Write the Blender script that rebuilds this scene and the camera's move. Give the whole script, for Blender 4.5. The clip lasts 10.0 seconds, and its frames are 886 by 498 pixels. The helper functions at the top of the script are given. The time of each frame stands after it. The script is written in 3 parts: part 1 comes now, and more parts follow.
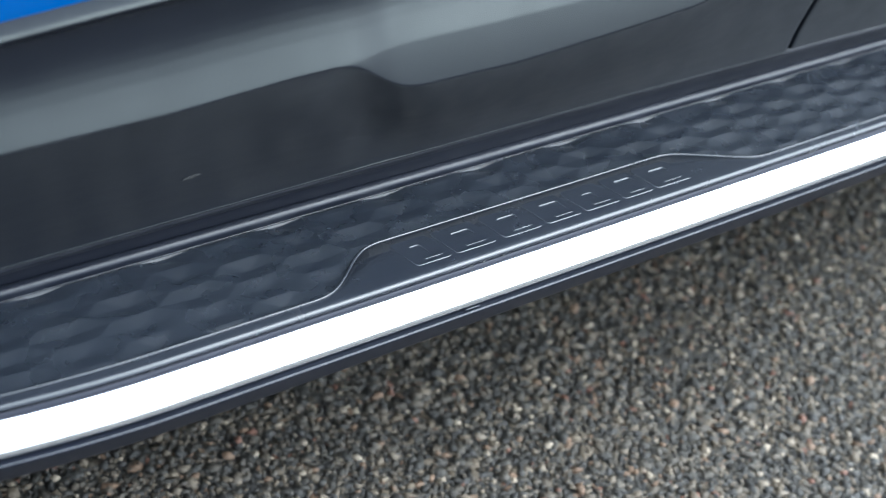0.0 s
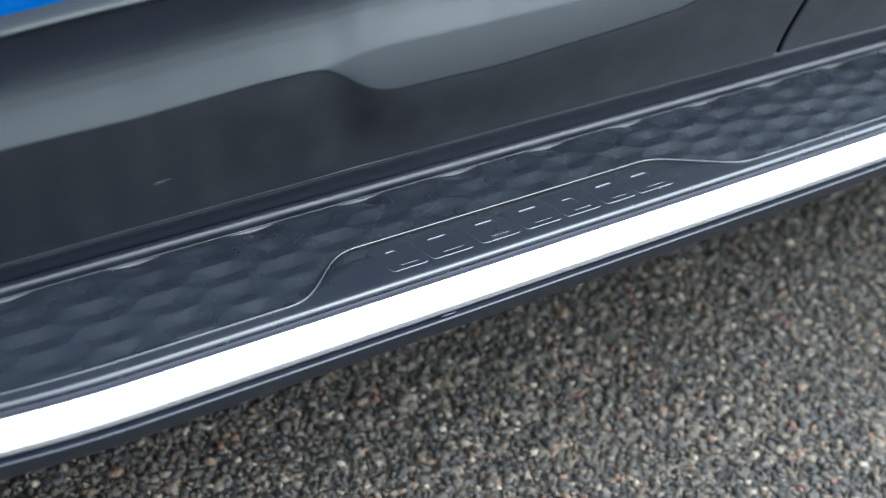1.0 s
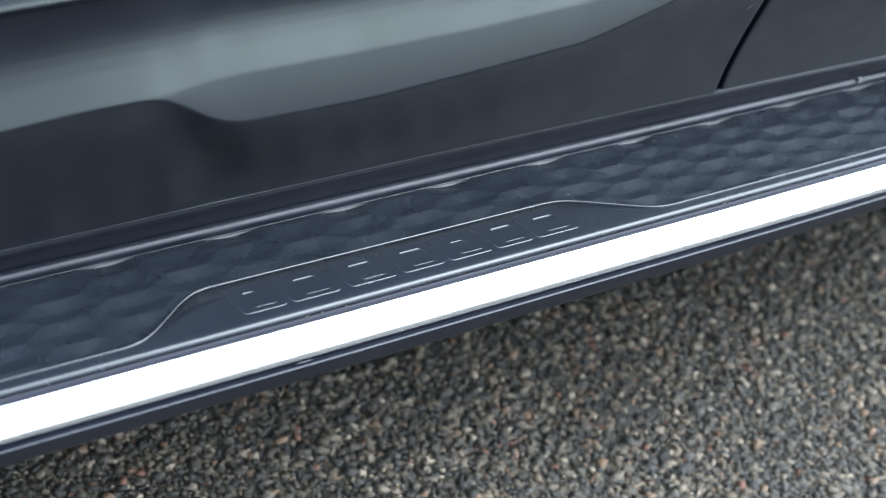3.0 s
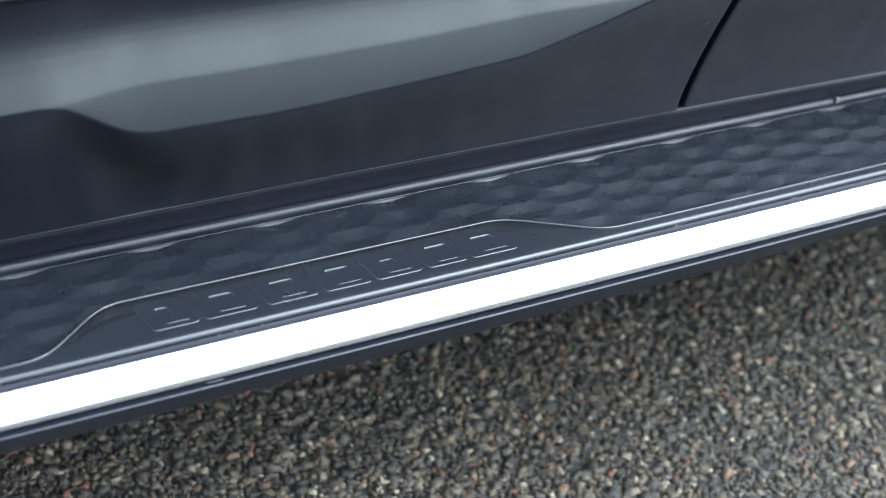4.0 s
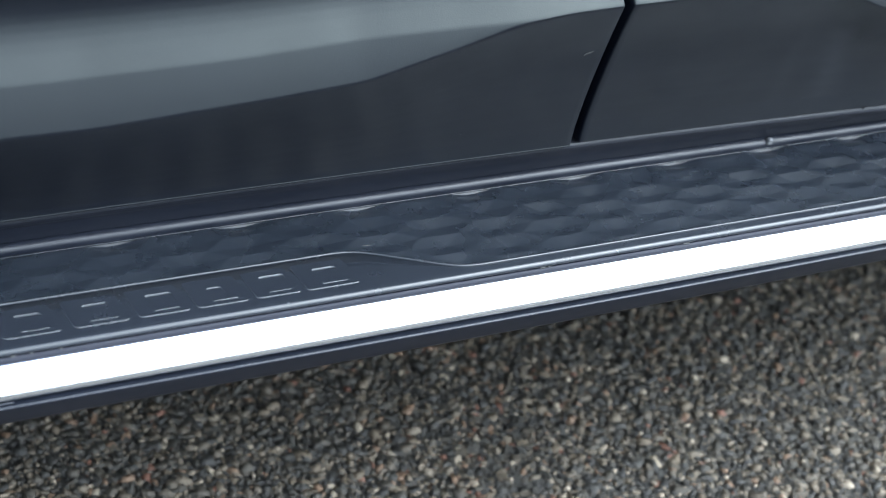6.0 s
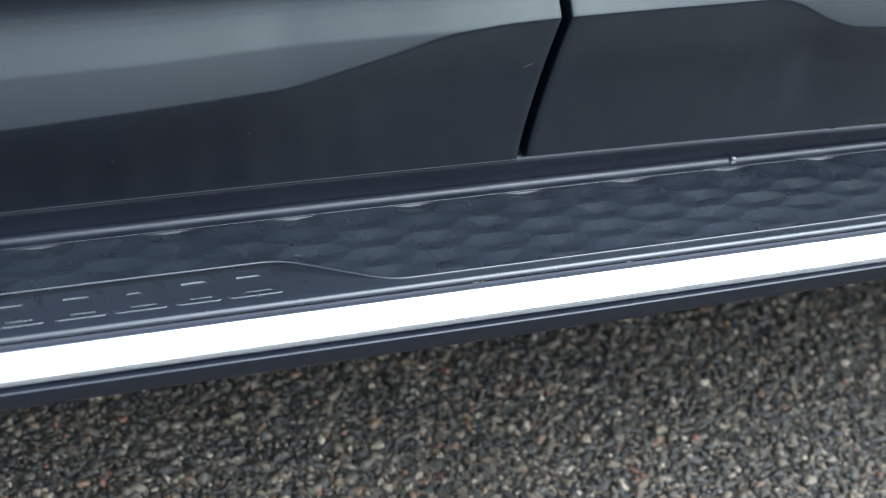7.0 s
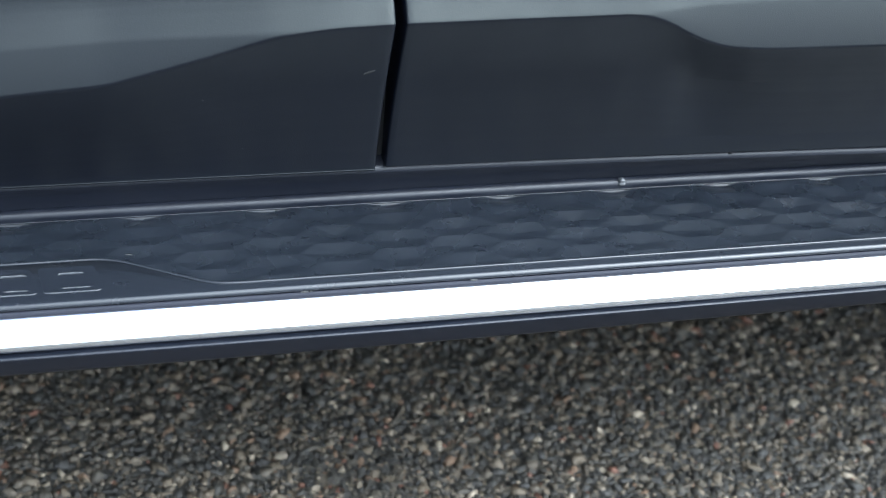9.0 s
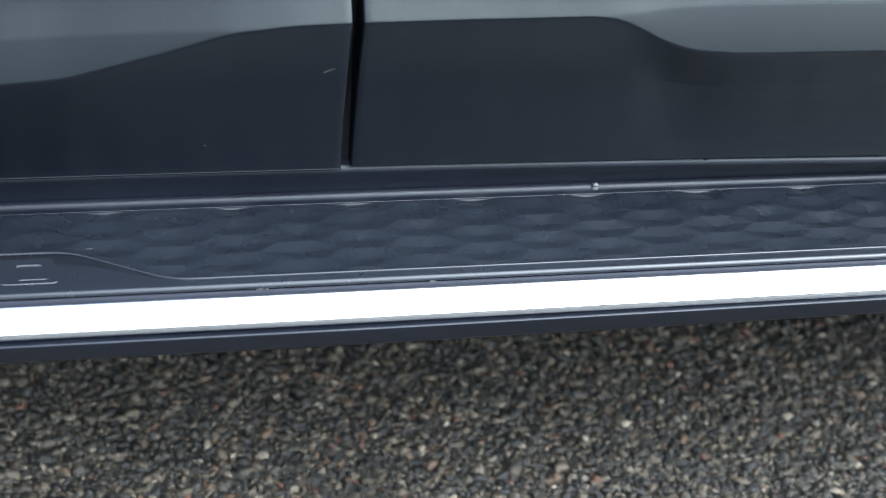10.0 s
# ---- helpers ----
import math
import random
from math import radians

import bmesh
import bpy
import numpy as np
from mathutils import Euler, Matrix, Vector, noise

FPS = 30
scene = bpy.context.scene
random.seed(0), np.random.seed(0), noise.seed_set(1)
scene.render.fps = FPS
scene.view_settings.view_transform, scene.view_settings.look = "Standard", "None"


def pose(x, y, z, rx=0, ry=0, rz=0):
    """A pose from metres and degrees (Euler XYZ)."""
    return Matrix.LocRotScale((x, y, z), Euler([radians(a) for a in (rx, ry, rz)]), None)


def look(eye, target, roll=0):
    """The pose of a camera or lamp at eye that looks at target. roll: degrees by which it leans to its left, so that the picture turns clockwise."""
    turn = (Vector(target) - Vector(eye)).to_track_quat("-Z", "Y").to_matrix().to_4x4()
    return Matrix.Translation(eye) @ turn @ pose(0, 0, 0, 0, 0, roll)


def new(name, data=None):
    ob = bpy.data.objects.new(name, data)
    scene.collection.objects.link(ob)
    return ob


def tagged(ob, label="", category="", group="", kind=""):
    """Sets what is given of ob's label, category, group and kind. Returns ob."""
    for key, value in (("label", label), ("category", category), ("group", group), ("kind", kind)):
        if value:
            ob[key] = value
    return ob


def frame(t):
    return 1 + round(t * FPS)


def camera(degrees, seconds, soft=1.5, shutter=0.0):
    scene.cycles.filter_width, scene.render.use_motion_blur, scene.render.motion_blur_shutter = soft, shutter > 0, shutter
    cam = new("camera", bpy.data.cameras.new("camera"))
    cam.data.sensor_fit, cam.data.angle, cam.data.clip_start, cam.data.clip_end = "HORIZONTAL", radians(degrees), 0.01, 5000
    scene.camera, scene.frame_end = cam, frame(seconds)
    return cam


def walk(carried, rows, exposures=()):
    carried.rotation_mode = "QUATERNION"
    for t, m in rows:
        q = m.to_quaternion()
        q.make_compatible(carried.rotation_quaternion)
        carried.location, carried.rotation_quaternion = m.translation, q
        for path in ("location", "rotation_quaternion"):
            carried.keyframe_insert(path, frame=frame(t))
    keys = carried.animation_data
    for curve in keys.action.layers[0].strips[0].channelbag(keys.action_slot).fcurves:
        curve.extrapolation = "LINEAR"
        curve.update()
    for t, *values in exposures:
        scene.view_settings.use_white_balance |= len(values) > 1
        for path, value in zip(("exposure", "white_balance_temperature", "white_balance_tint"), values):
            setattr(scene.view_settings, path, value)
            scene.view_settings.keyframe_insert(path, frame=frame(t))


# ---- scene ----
cam = camera(33.38, 10.0, soft=1.0)
cam.data.dof.use_dof = True
cam.data.dof.focus_distance = 0.95
cam.data.dof.aperture_fstop = 6.5
PATH = [
    (0.0, (-0.2314, 0.0472, 0.8221), (0.3307, 0.6534, 0.2594), 9.65),
    (0.5, (-0.2269, 0.0450, 0.8226), (0.3324, 0.6535, 0.2597), 9.49),
    (1.0, (-0.2073, 0.0415, 0.8221), (0.3485, 0.6529, 0.2589), 9.50),
    (1.5, (-0.1724, 0.0308, 0.8228), (0.3723, 0.6529, 0.2605), 9.26),
    (2.0, (-0.1307, 0.0233, 0.8230), (0.3994, 0.6565, 0.2591), 9.12),
    (3.5, (-0.0137, -0.0018, 0.8232), (0.4704, 0.6658, 0.2576), 8.64),
    (4.0, (0.0318, -0.0105, 0.8228), (0.4974, 0.6690, 0.2558), 8.49),
    (4.5, (0.0782, -0.0260, 0.8249), (0.5207, 0.6693, 0.2586), 8.05),
    (5.0, (0.1264, -0.0368, 0.8241), (0.5491, 0.6708, 0.2579), 7.84),
    (6.5, (0.2736, -0.0734, 0.8252), (0.6187, 0.6757, 0.2598), 6.60),
    (7.0, (0.3175, -0.0840, 0.8242), (0.6397, 0.6767, 0.2607), 6.34),
    (7.5, (0.3653, -0.0942, 0.8256), (0.6636, 0.6761, 0.2619), 6.00),
    (8.0, (0.4153, -0.1062, 0.8242), (0.6895, 0.6743, 0.2622), 5.79),
    (8.5, (0.4639, -0.1146, 0.8228), (0.7120, 0.6750, 0.2615), 5.46),
    (9.0, (0.5143, -0.1240, 0.8223), (0.7352, 0.6742, 0.2619), 5.11),
    (9.5, (0.5555, -0.1328, 0.8188), (0.7504, 0.6740, 0.2610), 4.76),
    (10.0, (0.5810, -0.1367, 0.8198), (0.7570, 0.6743, 0.2619), 4.47),
]
walk(cam, [(t, look(eye, target, roll)) for t, eye, target, roll in PATH], [(0.0, 1.88, 5720, 3), (10.0, 1.88, 5720, 3)])

# ---- sky and sun ----
SUN_ELEV, SUN_AZ = 53.0, 128.0        # degrees; azimuth counted from +y towards +x
world = bpy.data.worlds.new("sky")
scene.world = world
world.use_nodes = True
wn, wl = world.node_tree.nodes, world.node_tree.links
wn.clear()
sky = wn.new("ShaderNodeTexSky")
sky.sky_type = "NISHITA"
sky.sun_disc = False
sky.sun_elevation = radians(SUN_ELEV)
sky.sun_rotation = radians(SUN_AZ)
sky.air_density, sky.dust_density, sky.ozone_density = 1.0, 3.0, 1.0
bg = wn.new("ShaderNodeBackground")
bg.inputs["Strength"].default_value = 0.15
wout = wn.new("ShaderNodeOutputWorld")
haze = wn.new("ShaderNodeHueSaturation")     # thin cloud greys the blue
haze.inputs["Saturation"].default_value = 0.28
wl.new(sky.outputs[0], haze.inputs["Color"])
wl.new(haze.outputs[0], bg.inputs["Color"])
wl.new(bg.outputs[0], wout.inputs["Surface"])
sun_data = bpy.data.lights.new("sun", "SUN")
sun_data.energy, sun_data.angle, sun_data.color = 1.47, radians(76), (0.92, 0.96, 1.0)
sun = new("sun", sun_data)
_az, _el = radians(SUN_AZ), radians(SUN_ELEV)
sun.matrix_world = look((4 * math.sin(_az) * math.cos(_el), 4 * math.cos(_az) * math.cos(_el), 4 * math.sin(_el)), (0, 0, 0))


# ---- materials ----
def material(name):
    m = bpy.data.materials.new(name)
    m.use_nodes = True
    nt = m.node_tree
    return m, nt, nt.nodes["Principled BSDF"]


def ramp(nt, fac, stops, constant=False):
    r = nt.nodes.new("ShaderNodeValToRGB")
    e = r.color_ramp.elements
    while len(e) < len(stops):
        e.new(0.5)
    for el, (p, c) in zip(e, stops):
        el.position, el.color = p, (*c, 1)
    if constant:
        r.color_ramp.interpolation = "CONSTANT"
    nt.links.new(fac, r.inputs[0])
    return r.outputs[0]


def noise_tex(nt, scale, detail=3.0, rough=0.5, stretch=None):
    tc = nt.nodes.new("ShaderNodeTexCoord")
    n = nt.nodes.new("ShaderNodeTexNoise")
    n.inputs["Scale"].default_value, n.inputs["Detail"].default_value, n.inputs["Roughness"].default_value = scale, detail, rough
    if stretch:
        mp = nt.nodes.new("ShaderNodeMapping")
        mp.inputs["Scale"].default_value = stretch
        nt.links.new(tc.outputs["Object"], mp.inputs[0])
        nt.links.new(mp.outputs[0], n.inputs["Vector"])
    else:
        nt.links.new(tc.outputs["Object"], n.inputs["Vector"])
    return n.outputs["Fac"]


def bump(nt, bsdf, height, strength, distance):
    b = nt.nodes.new("ShaderNodeBump")
    b.inputs["Strength"].default_value, b.inputs["Distance"].default_value = strength, distance
    nt.links.new(height, b.inputs["Height"])
    nt.links.new(b.outputs[0], bsdf.inputs["Normal"])


def plastic(name, dark, light, rough, grain, grain_height, spec=0.5):
    """Moulded plastic: two tones of dust over a fine grain."""
    m, nt, b = material(name)
    nt.links.new(ramp(nt, noise_tex(nt, 9, 5, 0.6), [(0.3, dark), (0.7, light)]), b.inputs["Base Color"])
    r = nt.nodes.new("ShaderNodeMapRange")
    r.inputs["From Min"].default_value, r.inputs["From Max"].default_value = 0.3, 0.7
    r.inputs["To Min"].default_value, r.inputs["To Max"].default_value = rough - 0.04, rough + 0.05
    nt.links.new(noise_tex(nt, 40, 4), r.inputs["Value"])
    nt.links.new(r.outputs[0], b.inputs["Roughness"])
    b.inputs["Specular IOR Level"].default_value = spec
    bump(nt, b, noise_tex(nt, grain, 2), 0.5, grain_height)
    return m


M_STEP = plastic("satin_black_plastic", (0.006, 0.0078, 0.0140), (0.0085, 0.0105, 0.0182), 0.40, 700, 0.000004, 0.50)
M_RIM = plastic("smooth_rim_plastic", (0.013, 0.0156, 0.0215), (0.017, 0.0198, 0.0265), 0.24, 700, 0.000004, 0.62)
M_TREAD = plastic("moulded_tread_plastic", (0.0102, 0.0130, 0.0185), (0.0145, 0.0178, 0.0245), 0.27, 1800, 0.00004, 0.72)
M_CLAD = plastic("grained_cladding_plastic", (0.0015, 0.0022, 0.0062), (0.0022, 0.0031, 0.0080), 0.40, 1400, 0.00016, 0.41)
M_CLAD.node_tree.nodes["Principled BSDF"].inputs["Specular Tint"].default_value = (0.93, 1.0, 0.935, 1)
M_SILL = plastic("sill_plastic", (0.0088, 0.0108, 0.0185), (0.0118, 0.0140, 0.0225), 0.40, 700, 0.000004)
M_RUBBER = plastic("seal_rubber", (0.006, 0.006, 0.007), (0.010, 0.010, 0.011), 0.6, 1200, 0.0001)
M_UNDER = plastic("underbody_coating", (0.010, 0.010, 0.010), (0.02, 0.02, 0.02), 0.8, 300, 0.0005)

# pale metallic colour that gives the plastic bevels their bright glint
M_EDGE, _nt, _b = material("glint_bevel")
_nt.links.new(ramp(_nt, noise_tex(_nt, 300, 3), [(0.3, (0.50, 0.505, 0.51)), (0.7, (0.62, 0.625, 0.63))]), _b.inputs["Base Color"])
_b.inputs["Metallic"].default_value, _b.inputs["Roughness"].default_value = 0.8, 0.2

M_CHROME, _nt, _b = material("polished_trim")
_b.inputs["Metallic"].default_value = 1.0
_b.inputs["Base Color"].default_value = (0.92, 0.92, 0.93, 1)
_r = _nt.nodes.new("ShaderNodeMapRange")
_r.inputs["To Min"].default_value, _r.inputs["To Max"].default_value = 0.05, 0.12
_nt.links.new(noise_tex(_nt, 60, 4), _r.inputs["Value"])
_nt.links.new(_r.outputs[0], _b.inputs["Roughness"])

M_BLUE, _nt, _b = material("blue_car_paint")
_nt.links.new(ramp(_nt, noise_tex(_nt, 3000, 1), [(0.3, (0.0, 0.050, 0.20)), (0.7, (0.0, 0.064, 0.245))]), _b.inputs["Base Color"])
_b.inputs["Roughness"].default_value = 0.3
_b.inputs["Coat Weight"].default_value = 0.4
_b.inputs["Specular IOR Level"].default_value = 0.25
_b.inputs["Coat Roughness"].default_value = 0.03

# the blue of this tone stands in for the reflection of the doors
M_STRIP = plastic("reflection_tinted_strip", (0.017, 0.0185, 0.028), (0.022, 0.0235, 0.034), 0.55, 900, 0.00001, 0.25)

M_DUST, _nt, _b = material("pale_dust")
_nt.links.new(ramp(_nt, noise_tex(_nt, 700, 4), [(0.3, (0.03, 0.03, 0.03)), (0.7, (0.085, 0.085, 0.082))]), _b.inputs["Base Color"])
_b.inputs["Roughness"].default_value = 0.8

M_STREAK, _nt, _b = material("thin_dried_dirt")
_nt.links.new(ramp(_nt, noise_tex(_nt, 900, 4), [(0.35, (0.012, 0.013, 0.015)), (0.65, (0.042, 0.042, 0.042))]), _b.inputs["Base Color"])
_b.inputs["Roughness"].default_value = 0.7

M_CLIP, _nt, _b = material("grey_clip_plastic")
_nt.links.new(ramp(_nt, noise_tex(_nt, 500, 3), [(0.3, (0.08, 0.083, 0.09)), (0.7, (0.14, 0.145, 0.15))]), _b.inputs["Base Color"])
_b.inputs["Roughness"].default_value = 0.25

# stones of the wearing course: each island takes one of the quarry's colours
M_STONE, _nt, _b = material("asphalt_stone")
_geo = _nt.nodes.new("ShaderNodeNewGeometry")
_oi = _nt.nodes.new("ShaderNodeObjectInfo")
_add = _nt.nodes.new("ShaderNodeMath")
_add.operation = "ADD"
_nt.links.new(_geo.outputs["Random Per Island"], _add.inputs[0])
_nt.links.new(_oi.outputs["Random"], _add.inputs[1])
_pick = _nt.nodes.new("ShaderNodeMath")
_pick.operation = "FRACT"
_nt.links.new(_add.outputs[0], _pick.inputs[0])
_tone = ramp(_nt, _pick.outputs[0], [
    (0.00, (0.041, 0.044, 0.045)), (0.17, (0.047, 0.050, 0.049)), (0.34, (0.058, 0.060, 0.056)),
    (0.50, (0.078, 0.077, 0.068)), (0.64, (0.110, 0.104, 0.087)), (0.77, (0.152, 0.138, 0.108)),
    (0.87, (0.20, 0.188, 0.155)), (0.928, (0.185, 0.136, 0.097)), (0.962, (0.165, 0.090, 0.066)), (0.976, (0.36, 0.345, 0.29))], True)
_mix = _nt.nodes.new("ShaderNodeMix")
_mix.data_type, _mix.blend_type = "RGBA", "MULTIPLY"
_mix.inputs["Factor"].default_value = 1.0
_nt.links.new(_tone, _mix.inputs["A"])
_nt.links.new(ramp(_nt, noise_tex(_nt, 500, 4, 0.7), [(0.25, (0.63, 0.56, 0.50)), (0.75, (1.20, 1.045, 0.935))]), _mix.inputs["B"])
_nt.links.new(_mix.outputs["Result"], _b.inputs["Base Color"])
_b.inputs["Roughness"].default_value = 0.55
bump(_nt, _b, noise_tex(_nt, 700, 4, 0.7), 0.9, 0.0009)

M_ASPHALT, _nt, _b = material("asphalt_binder")
_tc = _nt.nodes.new("ShaderNodeTexCoord")
_v = _nt.nodes.new("ShaderNodeTexVoronoi")
_v.inputs["Scale"].default_value = 170
_nt.links.new(_tc.outputs["Object"], _v.inputs["Vector"])
_nt.links.new(ramp(_nt, _v.outputs["Color"], [(0.2, (0.030, 0.029, 0.028)), (0.55, (0.06, 0.057, 0.052)), (0.8, (0.11, 0.10, 0.088))]), _b.inputs["Base Color"])
_b.inputs["Roughness"].default_value = 0.8
bump(_nt, _b, _v.outputs["Distance"], 0.8, 0.003)


# ---- building helpers ----
def mesh_from(name, verts, faces, smooth=False):
    me = bpy.data.meshes.new(name)
    me.from_pydata([tuple(v) for v in verts], [], faces)
    me.validate()
    bm = bmesh.new()
    bm.from_mesh(me)
    bmesh.ops.recalc_face_normals(bm, faces=bm.faces)
    bm.to_mesh(me)
    bm.free()
    if smooth:
        me.polygons.foreach_set("use_smooth", [True] * len(me.polygons))
    me.update()
    return me


def part(name, data, mat, parent=None, label=""):
    """Link a mesh or bmesh as one object under a thing or a part."""
    if isinstance(data, bmesh.types.BMesh):
        me = bpy.data.meshes.new(name)
        data.to_mesh(me)
        data.free()
        data = me
    if mat:
        data.materials.append(mat)
    ob = new(name, data)
    ob.parent = parent
    return tagged(ob, label) if label else ob


def rounded(pts, r, n=4, closed=False):
    """A polyline with its corners rounded by curves that start r before each corner."""
    out, m = [], len(pts)
    for i in range(m):
        p = Vector(pts[i])
        if not closed and i in (0, m - 1):
            out.append(p)
            continue
        a, b = Vector(pts[i - 1]), Vector(pts[(i + 1) % m])
        la, lb = (a - p).length, (b - p).length
        pa, pb = p + (a - p) * min(r / la, 0.48), p + (b - p) * min(r / lb, 0.48)
        for k in range(n + 1):
            t = k / n
            out.append(pa * (1 - t) ** 2 + p * 2 * t * (1 - t) + pb * t * t)
    return out


def loft(name, sections, closed=False, caps=False, smooth=True):
    """A skin over sections with equal counts of points."""
    n = len(sections[0])
    verts = [v for s in sections for v in s]
    faces = []
    for i in range(len(sections) - 1):
        for j in range(n if closed else n - 1):
            k = (j + 1) % n
            faces.append((i * n + j, (i + 1) * n + j, (i + 1) * n + k, i * n + k))
    if caps:
        faces.append(tuple(range(n)))
        faces.append(tuple((len(sections) - 1) * n + j for j in reversed(range(n))))
    return mesh_from(name, verts, faces, smooth)


def span(a, b, step):
    n = max(1, round((b - a) / step))
    return [a + (b - a) * i / n for i in range(n + 1)]


def bowed(x, y, z):
    """The side step bows gently in plan, falls away towards both ends and narrows at the front."""
    d = x - 0.55
    taper = 0.03 * (1 - math.exp(-0.8 * max(0.0, 0.09 - x) ** 2 / 0.03)) * min(1.0, max(0.0, (0.69 - y) / 0.1))
    return Vector((x, y + 0.0485 * d * d + taper, z - (0.039 if d < 0 else 0.031) * d * d))


def sweep(name, prof, xs, closed=False, caps=False, smooth=True):
    return loft(name, [[bowed(x, y, z) for y, z in prof] for x in xs], closed, caps, smooth)


def interp(x, table):
    xs, ys = zip(*table)
    return float(np.interp(x, xs, ys))


def smooth_interp(x, table, w):
    return sum(interp(x + w * o, table) for o in (-1, -0.6, -0.2, 0.2, 0.6, 1)) / 6


# ---- ground ----
X0, X1 = -0.45, 1.45                    # ends of the side step
ground = part("ground", mesh_from("ground", [(-60, -60, -0.0045), (60, -60, -0.0045), (60, 60, -0.0045), (-60, 60, -0.0045)], [(0, 1, 2, 3)]), M_ASPHALT)
tagged(ground, "dark asphalt yard reaching to the horizon", "ground", kind="structure")


# far, low tree line, out of view, added to darken the horizon in reflections
M_TREES, _nt, _b = material("unseen_foliage")
_nt.links.new(ramp(_nt, noise_tex(_nt, 1.3, 6, 0.7), [(0.3, (0.02, 0.03, 0.015)), (0.7, (0.06, 0.075, 0.045))]), _b.inputs["Base Color"])
_b.inputs["Roughness"].default_value = 0.9
_ring = []
for k in range(241):
    a = 2 * math.pi * (k % 240) / 240
    h = 2.8 + 1.0 * noise.noise((math.cos(a) * 3, math.sin(a) * 3, 0.0)) + 0.9 * noise.noise((math.cos(a) * 17, math.sin(a) * 17, 2.0))
    r = 32 + 2.0 * noise.noise((math.cos(a) * 9, math.sin(a) * 9, 5.0))
    _ring.append([Vector((r * math.sin(a), r * math.cos(a), -0.1)), Vector(((r - 0.6) * math.sin(a), (r - 0.6) * math.cos(a), h * 0.55)), Vector(((r + 0.4) * math.sin(a), (r + 0.4) * math.cos(a), h)), Vector(((r + 2) * math.sin(a), (r + 2) * math.cos(a), h * 0.9)), Vector(((r + 2) * math.sin(a), (r + 2) * math.cos(a), -0.1))])
tagged(part("backdrop", loft("backdrop", _ring), M_TREES), "unseen dark green tree line added round the yard", "backdrop", kind="structure")


def stone_shapes(count, seed):
    """Angular crushed stones: hulls over a few random points."""
    rng = random.Random(seed)
    shapes = []
    for _ in range(count):
        bm = bmesh.new()
        for _ in range(rng.randint(9, 13)):
            d = Vector((rng.gauss(0, 1), rng.gauss(0, 1), rng.gauss(0, 1))).normalized() * rng.uniform(0.8, 1.12)
            bm.verts.new((d.x, d.y, max(d.z, -0.45)))
        hull = bmesh.ops.convex_hull(bm, input=bm.verts[:])
        bmesh.ops.delete(bm, geom=[v for v in hull["geom_interior"] if isinstance(v, bmesh.types.BMVert)], context="VERTS")
        bmesh.ops.triangulate(bm, faces=bm.faces[:])
        bmesh.ops.recalc_face_normals(bm, faces=bm.faces[:])
        bm.verts.index_update()
        shapes.append((np.array([v.co[:] for v in bm.verts]), np.array([[v.index for v in f.verts] for f in bm.faces])))
        bm.free()
    return shapes


SHAPES = stone_shapes(80, 11)
SINGLE = (0.70, 0.72, 0.044)            # middle and half width of the patch whose stones stand singly


def stones(name, x0, x1, y0, y1, pitch, seed, level, spared):
    """Crushed stones of the asphalt's surface, half sunk and turned every way."""
    rng = np.random.default_rng(seed)
    nx, ny = int((x1 - x0) / pitch), int((y1 - y0) / (pitch * 0.87))
    gx, gy = np.meshgrid(np.arange(nx), np.arange(ny))
    cx = (x0 + (gx + 0.5 * (gy % 2)) * pitch + rng.normal(0, pitch * 0.32, gx.shape)).ravel()
    cy = (y0 + gy * pitch * 0.87 + rng.normal(0, pitch * 0.32, gx.shape)).ravel()
    keep = (abs(cx - SINGLE[0]) > spared) | (abs(cy - SINGLE[1]) > spared)
    cx, cy = cx[keep], cy[keep]
    kind = rng.integers(0, len(SHAPES), len(cx))
    cos, tris, base = [], [], 0
    for k, (shape, tri) in enumerate(SHAPES):
        sel = kind == k
        n = int(sel.sum())
        size = pitch * 0.5 * np.exp(rng.normal(0.14, 0.50, n)).clip(0.45, 2.4)
        dims = np.stack([size * rng.uniform(1.0, 1.5, n), size * rng.uniform(0.75, 1.15, n), size * rng.uniform(0.6, 1.0, n)], 1)
        v = shape[None] * dims[:, None]
        a, t = rng.uniform(0, 2 * np.pi, n)[:, None], rng.normal(0, 0.35, n)[:, None]
        y, z = v[..., 1] * np.cos(t) - v[..., 2] * np.sin(t), v[..., 1] * np.sin(t) + v[..., 2] * np.cos(t)
        px = v[..., 0] * np.cos(a) - y * np.sin(a) + cx[sel][:, None]
        py = v[..., 0] * np.sin(a) + y * np.cos(a) + cy[sel][:, None]
        pz = z + (level + rng.normal(0, 0.0009, n) - 0.35 * size)[:, None]
        cos.append(np.stack([px, py, pz], -1).reshape(-1, 3))
        tris.append((tri[None] + (base + np.arange(n) * len(shape))[:, None, None]).reshape(-1))
        base += n * len(shape)
    co, fi = np.concatenate(cos), np.concatenate(tris)
    me = bpy.data.meshes.new(name)
    me.vertices.add(len(co))
    me.vertices.foreach_set("co", co.ravel())
    me.loops.add(len(fi))
    me.loops.foreach_set("vertex_index", fi.astype(np.int32))
    me.polygons.add(len(fi) // 3)
    me.polygons.foreach_set("loop_start", np.arange(0, len(fi), 3, dtype=np.int32))
    me.update(calc_edges=True)
    me.validate()
    return me


